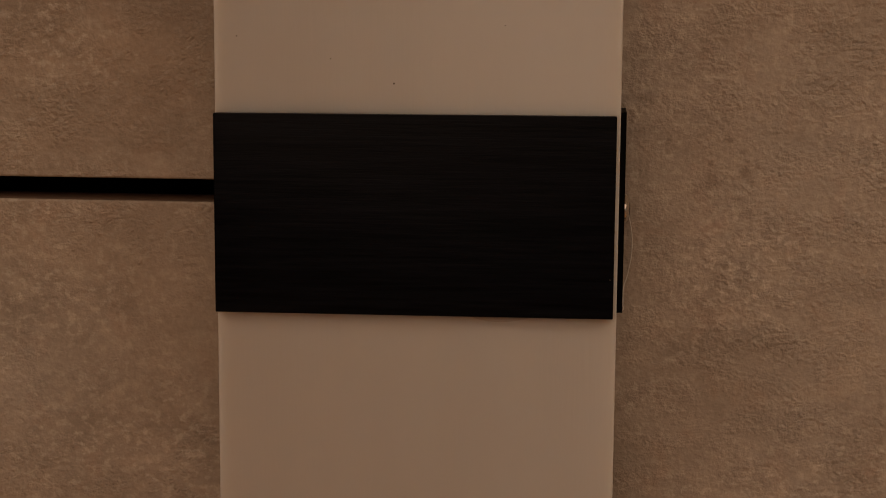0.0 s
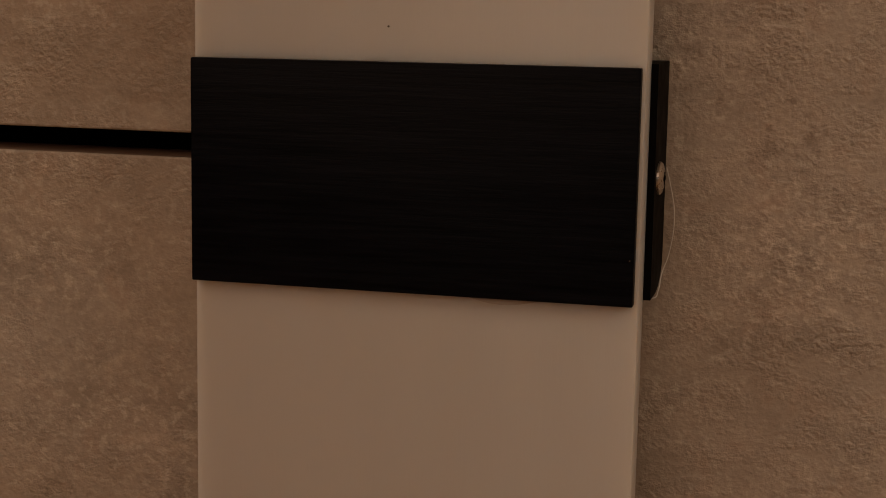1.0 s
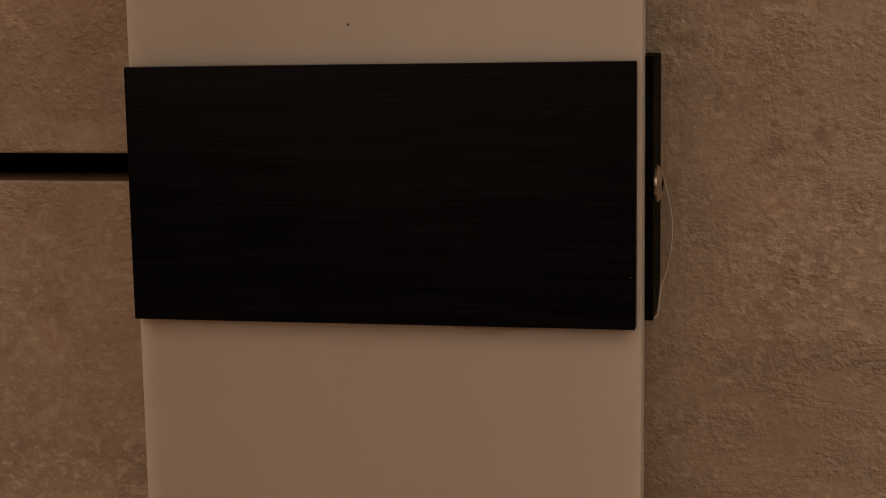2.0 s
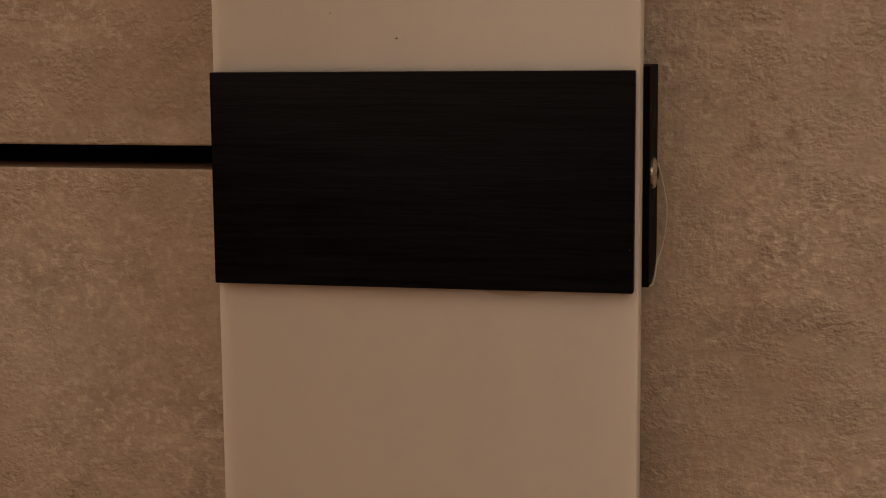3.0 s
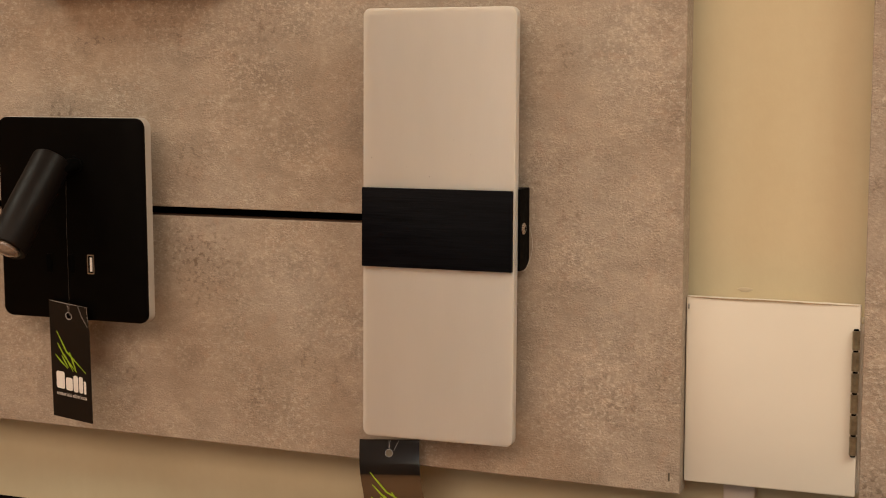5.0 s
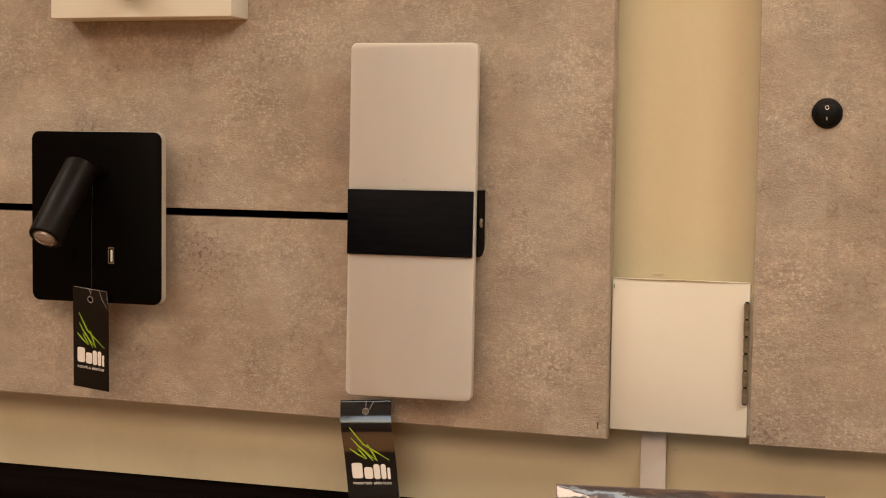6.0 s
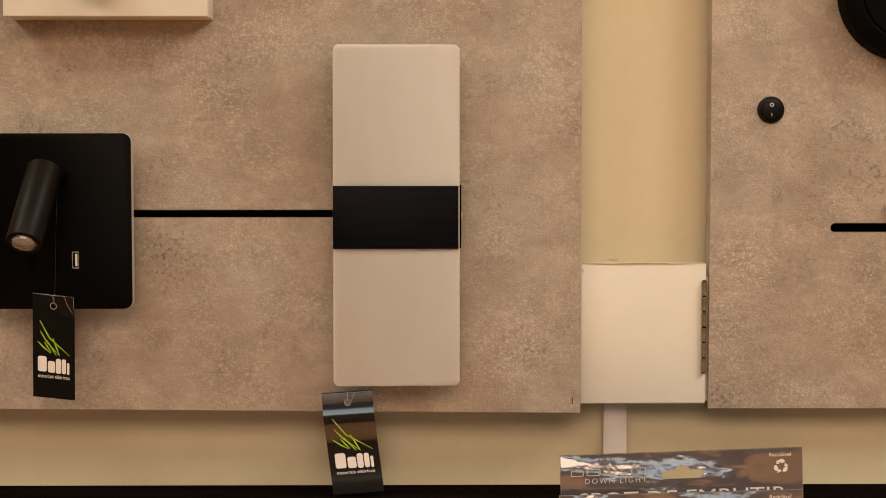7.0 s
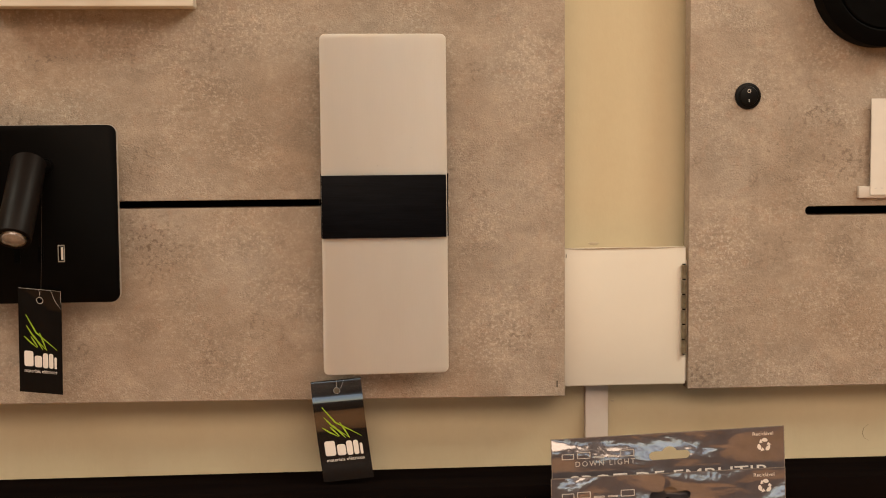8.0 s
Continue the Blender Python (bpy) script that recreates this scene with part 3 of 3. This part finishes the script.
# ---- hanging tags ----
def hang_tag(name, corner, width, height, place, thread, label, film, hole=(0.5, 0.010), creases=()):
    """A printed tag bent by place(u, v, off), with u to its side and v down from its top edge."""
    tag = thing(name, corner, label, "price tag", "hanging tags")
    hx, hz, hr = width * hole[0], -hole[1], 0.0026
    outline = [(0, 0), (width, 0), (width, -height), (0, -height)]
    bm = holed(outline, [circle_outline(hx, hz, hr, 20)], 0, 0.0004)
    cuts = [((width * k / 10, 0, 0), (1, 0, 0)) for k in range(1, 10)] + [((0, 0, -height * k / 48), (0, 0, 1)) for k in range(1, 48)]
    for at, way in cuts:
        bmesh.ops.bisect_plane(bm, geom=[*bm.verts, *bm.edges, *bm.faces], plane_co=at, plane_no=way, dist=1e-6)
    bm.verts.ensure_lookup_table()
    flat = [(v.co.x, -v.co.z, v.co.y) for v in bm.verts]
    for v in bm.verts:
        v.co = place(v.co.x, -v.co.z, v.co.y)
    card = part("card", bm, film, tag, "glossy black printed card")
    shift, normals = origin(tag), []
    for v in card.data.vertices:
        u, w = flat[v.index][0], flat[v.index][1]
        e = 0.0006
        n = (place(u + e, w) - place(u - e, w)).cross(place(u, w - e) - place(u, w + e)).normalized()
        normals.append(n if flat[v.index][2] < 0.0002 else -n)
    card.data.normals_split_custom_set_from_vertices(normals)
    on = lambda u, v: place(u, -v, -0.00025)  # noqa: E731
    ring = circle_outline(hx, hz, hr + 0.0004, 20)
    inner = circle_outline(hx, hz, hr, 20)
    rb = bmesh.new()
    a, b = [rb.verts.new((x, 0, z)) for x, z in ring], [rb.verts.new((x, 0, z)) for x, z in inner]
    for k in range(20):
        rb.faces.new((a[k], a[(k + 1) % 20], b[(k + 1) % 20], b[k]))
    part("hole_edge", laid(rb, on), PRINT_GREY, tag)
    k, kz = width, height * 0.411
    for line in (((0.17, 0.62), (0.40, 1.02), (0.88, 1.40)), ((0.18, 0.87), (0.34, 1.12), (0.62, 1.40)), ((0.12, 1.12), (0.26, 1.25), (0.42, 1.37)), ((0.28, 1.12), (0.44, 1.36)), ((0.34, 1.08), (0.56, 1.42)), ((0.48, 1.02), (0.64, 1.42))):
        part("pen_stroke", laid(stroke([(x * k, -z * kz) for x, z in line], 0.017 * k), on), PRINT_GREEN, tag, "lime green pen stroke")
    for x0, x1, z0, z1 in ((0.12, 0.33, 1.46, 1.82), (0.36, 0.53, 1.56, 1.83), (0.55, 0.67, 1.49, 1.84), (0.69, 0.79, 1.49, 1.84), (0.815, 0.87, 1.57, 1.84)):
        part("logo_block", laid(sheet_of(rounded_outline(x0 * k, x1 * k, -z1 * kz, -z0 * kz, 0.045 * k if x1 - x0 > 0.1 else 0.02 * k, 4)), on), PRINT_WHITE, tag, "white logo shape")
    words = lettering("materiais el\u00e9tricos", 0.0045, 0.75 * k)
    for v in words.verts:
        v.co = Vector((v.co.x + 0.125 * k, 0, v.co.z - 1.96 * kz))
    part("lettering", laid(words, on), PRINT_WHITE, tag, "small white lettering")
    for line in creases:
        part("crease", laid(stroke(line, 0.00016), on), PRINT_GREY, tag, "white worn crease")
    part("thread", tube(smooth_line(thread), 0.00007, 6), DULL_NYLON, tag, "clear nylon thread")
    return tag


def lean_tag(u, v, off=0.0):
    """The tag below the reading lamp: almost flat, a little turned and its top corner creased."""
    crease = 0.0020 * max(0.0, (u / 0.038 - 0.70) + (0.018 - v) / 0.03) if v < 0.018 else 0.0
    return Vector((-0.3186 + u * 0.985 - 0.02 * v, -0.0370 + 0.004 * (v / 0.09) - 0.05 * u + off - crease, -0.0655 - v - 0.095 * u))


hang_tag("hanging_tag", (-0.30, -0.033, -0.16), 0.0378, 0.0920, lean_tag,
         [(-0.2935, -0.045, 0.030), (-0.2957, -0.0430, -0.010), (-0.2982, -0.0393, -0.060), (-0.2992, -0.0385, -0.0745), (-0.2996, -0.0365, -0.0775)],
         "glossy black card tag with green strokes hanging from the reading lamp", TAG_CARD_FLAT,
         creases=(((0.0290, -0.0008), (0.0315, -0.0080), (0.0372, -0.0165)), ((0.0002, -0.0003), (0.0180, -0.0004), (0.0376, -0.0003)), ((0.0373, -0.0005), (0.0374, -0.0120)), ((0.0175, -0.0005), (0.0190, -0.0030), (0.0186, -0.0070))))


CURL_AT = np.linspace(0, 1, 81)
CURL_TILT = np.interp(CURL_AT, (0, 0.10, 0.17, 0.24, 0.32, 0.42, 0.50, 0.60, 0.72, 0.80, 0.86, 0.93, 1), (13.2, 12.8, 9, 2, -6, -7, -2, 1, 2, 5, 6, 2, 1))
CURL_OUT = np.concatenate(([0], np.cumsum(np.tan(np.radians(CURL_TILT[:-1]))))) * 0.0965 / 80


def curl_tag(u, v, off=0.0):
    """The tag under the acrylic lamp: its film has pulled it into a slack S, its lower edge near the shelf."""
    s = v / 0.0965
    bow = -float(np.interp(s, CURL_AT, CURL_OUT)) + min(s, 0.0) * 0.03
    slip = 0.0108 * s**1.2 if s > 0 else 0.0
    return Vector((-0.0675 + u * 0.998 + slip, -0.0130 + bow + 0.10 * u + off, -0.1585 - v * 0.945 + 0.055 * u))


hang_tag("hanging_tag", (-0.045, -0.012, SHELF), 0.0455, 0.0965, curl_tag,
         [(-0.050, -0.012, -0.027), (-0.0470, -0.011, -0.090), (-0.0450, -0.0125, -0.150), (-0.0448, -0.0118, -0.1645), (-0.0447, -0.0105, -0.1672)],
         "curled glossy black card tag with green strokes under the acrylic lamp", TAG_CARD,
         creases=(((0.0235, -0.0005), (0.0228, -0.0080)), ((0.0300, -0.0010), (0.0262, -0.0085))))

loop = thing("thread_loop", (0.0565, -0.004, -0.01), "clear nylon thread looped round the lamp bracket", "thread")
part("strand", tube(smooth_line([(0.0581, -0.0006, 0.0022), (0.0592, -0.0008, -0.0020), (0.0604, -0.0010, -0.0080), (0.0604, -0.0012, -0.0140), (0.0594, -0.0014, -0.0200), (0.0582, -0.0030, -0.0240), (0.0581, -0.0080, -0.0275), (0.0572, -0.0140, -0.0284), (0.0480, -0.0170, -0.0283)]), 0.00017, 6), NYLON, loop)
part("strand", tube(smooth_line([(-0.0552, -0.0190, 0.0150), (-0.0566, -0.0060, 0.0110), (-0.0574, -0.0030, 0.0030), (-0.0576, -0.0025, -0.0080), (-0.0568, -0.0050, -0.0170), (-0.0552, -0.0190, -0.0210)]), 0.00012, 6), DULL_NYLON, loop)


# ---- black reading lamp on a square plate ----
reader = thing("reading_lamp", (-0.300, 0, -0.003), "black bedside reading lamp with swivel spot and socket plate", "reading lamp")
RX0, RX1, RZ0, RZ1, RY = -0.3624, -0.2320, -0.0802, 0.0741, -0.0340
part("body", prism(rounded_outline(RX0 - 0.0003, RX1 + 0.0003, RZ0 - 0.0003, RZ1 + 0.0003, 0.0079, 7), RY + 0.0022, RY + 0.0105, 0.0006, 0.0006), RIM, reader, "pale plastic body")
part("mounting_box", box(RX0 + 0.030, RX1 - 0.040, RY + 0.0104, 0.0, RZ0 + 0.035, RZ1 - 0.035, 0.001), BLACK_PLASTIC, reader, "black mounting box")
part("front_plate", prism(rounded_outline(RX0, RX1, RZ0, RZ1, 0.0076, 7), RY, RY + 0.0024, 0.0006), BLACK_SATIN, reader, "satin black front plate")
head_low, head_top = Vector((-0.3090, -0.0985, -0.0187)), Vector((-0.3040, -0.0465, 0.0425))
axis = (head_low - head_top).normalized()
hr = 0.0149
head = part("head", tube([head_top - axis * 0.0006, head_top - axis * 0.0003, head_top + axis * 0.0008, head_low - axis * 0.0010, head_low, head_low + axis * 0.0002, head_low - axis * 0.003], [hr * 0.5, hr * 0.90, hr, hr, hr * 0.96, hr * 0.80, hr * 0.76], 40), BROWN_BLACK, reader, "black cylindrical spot head")
part("lens", tube([head_low - axis * 0.004, head_low - axis * 0.0004, head_low + axis * 0.0018, head_low + axis * 0.0034, head_low + axis * 0.0041], [hr * 0.68, hr * 0.68, hr * 0.60, hr * 0.36, hr * 0.1], 32), LENS, head, "domed clear spot lens")
part("bezel", tube([head_low - axis * 0.0030, head_low + axis * 0.0004, head_low + axis * 0.0004, head_low - axis * 0.0030], [hr * 0.75, hr * 0.74, hr * 0.67, hr * 0.67], 32), STEEL, head, "bright ring")
part("arm", tube([(-0.2925, RY, 0.0385), (-0.2925, RY - 0.0070, 0.0385), (-0.2950, RY - 0.0190, 0.0360)], [0.0056, 0.0054, 0.0050], 20), BLACK_METAL, reader, "short black swivel arm")
part("rose", tube([(-0.2925, RY + 0.0005, 0.0385), (-0.2925, RY - 0.0016, 0.0385)], [0.0072, 0.0068], 24), BLACK_METAL, reader)


def port(x, z, wide, high, tongue):
    p = part("socket" if tongue else "switch", prism(rounded_outline(x - wide / 2, x + wide / 2, z - high / 2, z + high / 2, 0.0007, 3), RY - 0.0004, RY + 0.001), STEEL if tongue else BLACK_SATIN, reader, "USB socket" if tongue else "black rocker switch")
    # Black patch on the surface that paints the shade inside the opening.
    part("opening", prism(rounded_outline(x - wide * 0.36, x + wide * 0.40, z - high * 0.43, z + high * 0.43, 0.0005, 3), RY - 0.0006, RY + 0.001), GAP_SHADE, p)
    if tongue:
        part("tongue", box(x - wide * 0.02, x + wide * 0.30, RY - 0.0012, RY + 0.001, z - high * 0.36, z + high * 0.36), PRINT_WHITE, p, "white contact tongue")


port(-0.2812, -0.0370, 0.0060, 0.0150, True)
port(-0.2990, -0.0375, 0.0056, 0.0150, False)
port(-0.3190, -0.0378, 0.0056, 0.0150, False)

# ---- white spot lamp above ----
white = thing("spot_lamp", (-0.252, 0, 0.24), "white enamelled wall lamp with a rectangular base", "wall lamp")
part("base", box(-0.3410, -0.1630, -0.0360, 0.0, 0.1752, 0.3000, 0.0016, 2), WHITE_PAINT, white, "white rectangular base")

part("knob", prism(circle_outline(-0.2560, 0.2030, 0.0145, 40), -0.0560, -0.0470, 0.0012, 0.0012), WHITE_PAINT, white, "round white swivel knob")
part("stem", tube([(-0.2560, -0.0350, 0.2030), (-0.2560, -0.0480, 0.2030)], 0.0050, 16), WHITE_PAINT, white)

# ---- rocker switch ----
switch = thing("rocker_switch", (0.3358, 0.004, 0.0955), "round black rocker switch set in the board", "switch")
SX, SZ = 0.3385, 0.0960
part("bezel", prism(circle_outline(SX, SZ, 0.0122, 48), 0.0062, 0.011, 0.0010), BLACK_PLASTIC, switch, "round black bezel")
rocker = part("rocker", prism(circle_outline(SX, SZ, 0.0090, 40), 0.0036, 0.009, 0.0014), BLACK_PLASTIC, switch, "black rocker")
rb = bmesh.new()
oa, ob_ = [rb.verts.new((x, 0.00335, z)) for x, z in circle_outline(SX, SZ + 0.0045, 0.0017, 24)], [rb.verts.new((x, 0.00335, z)) for x, z in circle_outline(SX, SZ + 0.0045, 0.0012, 24)]
for k in range(24):
    rb.faces.new((oa[k], oa[(k + 1) % 24], ob_[(k + 1) % 24], ob_[k]))
part("mark", rb, PRINT_WHITE, rocker, "white off ring")
part("mark", box(SX - 0.00025, SX + 0.00025, 0.0033, 0.0037, SZ - 0.0056, SZ - 0.0028), PRINT_WHITE, rocker, "white on line")

# ---- round black lamp ----
disc = thing("round_lamp", (0.452, 0.004, 0.2025), "round matt black wall lamp with a stepped rim", "wall lamp")


def turned(cx, cz, profile, n=64):
    """A body turned about the y axis: rows of radius and y."""
    bm, rings = bmesh.new(), []
    for r, y in profile:
        rings.append([bm.verts.new((cx + r * math.cos(a), y, cz + r * math.sin(a))) for a in (2 * math.pi * k / n for k in range(n))])
    for a, b in zip(rings, rings[1:]):
        for k in range(n):
            bm.faces.new((a[k], a[(k + 1) % n], b[(k + 1) % n], b[k]))
    bm.faces.new(rings[0])
    bm.faces.new(rings[-1])
    return bm


part("rim", turned(0.4585, 0.2012, [(0.0614, 0.009), (0.0620, -0.0100), (0.0612, -0.0145), (0.0585, -0.0170), (0.0475, -0.0195), (0.0462, -0.0188), (0.0460, -0.0150)]), BLACK_METAL, disc, "matt black rim")
part("cap", turned(0.4585, 0.2012, [(0.0452, -0.012), (0.0452, -0.0190), (0.0440, -0.0200), (0.020, -0.0205)]), BLACK_METAL, disc, "flat black cap")


# ---- price card in its holder ----
holder = thing("card_holder", (0.48, 0.004, 0.006), "white plastic card rail stuck to the board", "card holder")
part("rail", box(0.4440, 0.530, 0.0035, 0.009, 0.0008, 0.0115, 0.0005), WHITE_PVC, holder)
card = thing("price_card", (0.49, -0.002, 0.006), "white price card standing in its rail", "price card")
part("sheet", prism(rounded_outline(0.4542, 0.5240, 0.0038, 0.0930, 0.0006, 2), 0.0018, 0.0033), WHITE_CARD, card)
for u in (0.4580, 0.4640, 0.4720):
    part("print_bar", box(u, u + 0.0024, 0.00155, 0.0019, 0.0096, 0.0102), PRINT_GREY, card)


# ---- packages ----
def euro_hole(cx, cz):
    pts = []
    for k in range(9):
        a = radians(-90 + 180 * k / 8)
        pts.append((cx + 0.0145 + 0.0038 * math.cos(a), cz + 0.0038 * math.sin(a)))
    for k in range(9):
        a = radians(15 + 150 * k / 8)
        pts.append((cx + 0.0068 * math.cos(a), cz + 0.0026 + 0.0052 * math.sin(a)))
    for k in range(9):
        a = radians(90 + 180 * k / 8)
        pts.append((cx - 0.0145 + 0.0038 * math.cos(a), cz + 0.0038 * math.sin(a)))
    return pts


def package(x, y, z, roll, tall, film, label):
    """A flat glossy bag with a printed header, hung by the hole; x, z is its upper left corner."""
    pack = thing("package", (x, y, z), label, "package", "downlight packages")
    turn = Matrix.Translation((x, y, z)) @ pose(0, 0, 0, 0, -roll, 0)
    wide = 0.2075

    def place(u, v, off=0.0):
        return turn @ Vector((u, off, v))

    bm = holed([(0, 0), (wide, 0), (wide, -tall), (0, -tall)], [euro_hole(0.1045, -0.0195)], 0, 0.0012)
    for v in bm.verts:
        v.co = place(v.co.x, v.co.z, v.co.y)
    part("bag", bm, film, pack, "glossy brown-black bag")
    seal = holed([(-0.0007, 0.0006), (wide + 0.0007, 0.0006), (wide + 0.0007, -tall), (-0.0007, -tall)], [[(0.0002, -0.0002), (wide - 0.0002, -0.0002), (wide - 0.0002, -tall + 0.0005), (0.0002, -tall + 0.0005)]], 0.0002, 0.0008)
    for v in seal.verts:
        v.co = place(v.co.x, v.co.z, v.co.y)
    part("seal_edge", seal, FILM_EDGE, pack, "clear pale film edge")
    on = lambda u, v: place(u, v, -0.0003)  # noqa: E731

    def words(text, u, v, size, width, material, spread=1.0):
        bm = lettering(text, size, width, spread)
        for w in bm.verts:
            w.co = Vector((w.co.x + u, 0, w.co.z + v))
        part("lettering", laid(bm, on), material, pack)

    words("DOWN LIGHT", 0.0205, -0.0250, 0.0068, 0.0530, PRINT_GREY, 1.35)
    words("Recicl\u00e1vel", 0.1795, -0.0068, 0.0046, 0.0185, PRINT_WHITE)
    words("SPOT DE EMBUTIR", 0.0150, -0.0440, 0.0160, 0.1790, PRINT_WHITE)
    for u0, u1, v0, v1 in ((0.0085, 0.0195, -0.0182, -0.0132), (0.0220, 0.0340, -0.0182, -0.0122), (0.0365, 0.0465, -0.0182, -0.0165), (0.0490, 0.0580, -0.0182, -0.0165), (0.0605, 0.0730, -0.0182, -0.0122)):
        ring = bmesh.new()
        a = [ring.verts.new((x, 0, z)) for x, z in rounded_outline(u0, u1, v0, v1, 0.0008, 4)]
        b = [ring.verts.new((x, 0, z)) for x, z in rounded_outline(u0 + 0.0008, u1 - 0.0008, v0 + 0.0007, v1 - 0.0007, 0.0003 if v1 - v0 > 0.002 else 0.0001, 4)]
        for q in range(len(a)):
            ring.faces.new((a[q], a[(q + 1) % len(a)], b[(q + 1) % len(a)], b[q]))
        part("logo_shape", laid(ring, on), PRINT_GREY, pack, "pale logo outline")
    for k in range(3):
        a0 = radians(90 + 120 * k)
        arc = [(0.1895 + 0.0046 * math.cos(a0 + radians(s)), -0.0155 + 0.0046 * math.sin(a0 + radians(s))) for s in range(-42, 32, 8)]
        tip = [(0.1895 + r * math.cos(a0 + radians(s)), -0.0155 + r * math.sin(a0 + radians(s))) for r, s in ((0.0025, 30), (0.0066, 30), (0.0046, 66))]
        part("recycling_arrow", laid(join(stroke(arc, 0.0018), sheet_of(tip)), on), PRINT_WHITE, pack, "white recycling arrow")
    return pack


package(0.1418, -0.0760, -0.2035, 2.0, 0.2110, BAG_CARDS[0], "glossy brown-black downlight package standing behind another")
package(0.1408, -0.0840, -0.2365, 1.4, 0.1700, BAG_CARDS[1], "glossy brown-black downlight package hanging on a hook")

hook = thing("display_hook", (0.245, -0.06, -0.255), "black metal display hook on the shelf front", "hook")
part("rod", tube(smooth_line([(0.2455, -0.026, -0.2600), (0.2455, -0.070, -0.2592), (0.2455, -0.105, -0.2588), (0.2455, -0.118, -0.2572), (0.2455, -0.122, -0.2535)]), 0.0024, 12), BLACK_METAL, hook)
part("back_plate", box(0.2330, 0.2580, -0.037, -0.033, -0.2740, -0.2560, 0.0008), BLACK_METAL, hook)
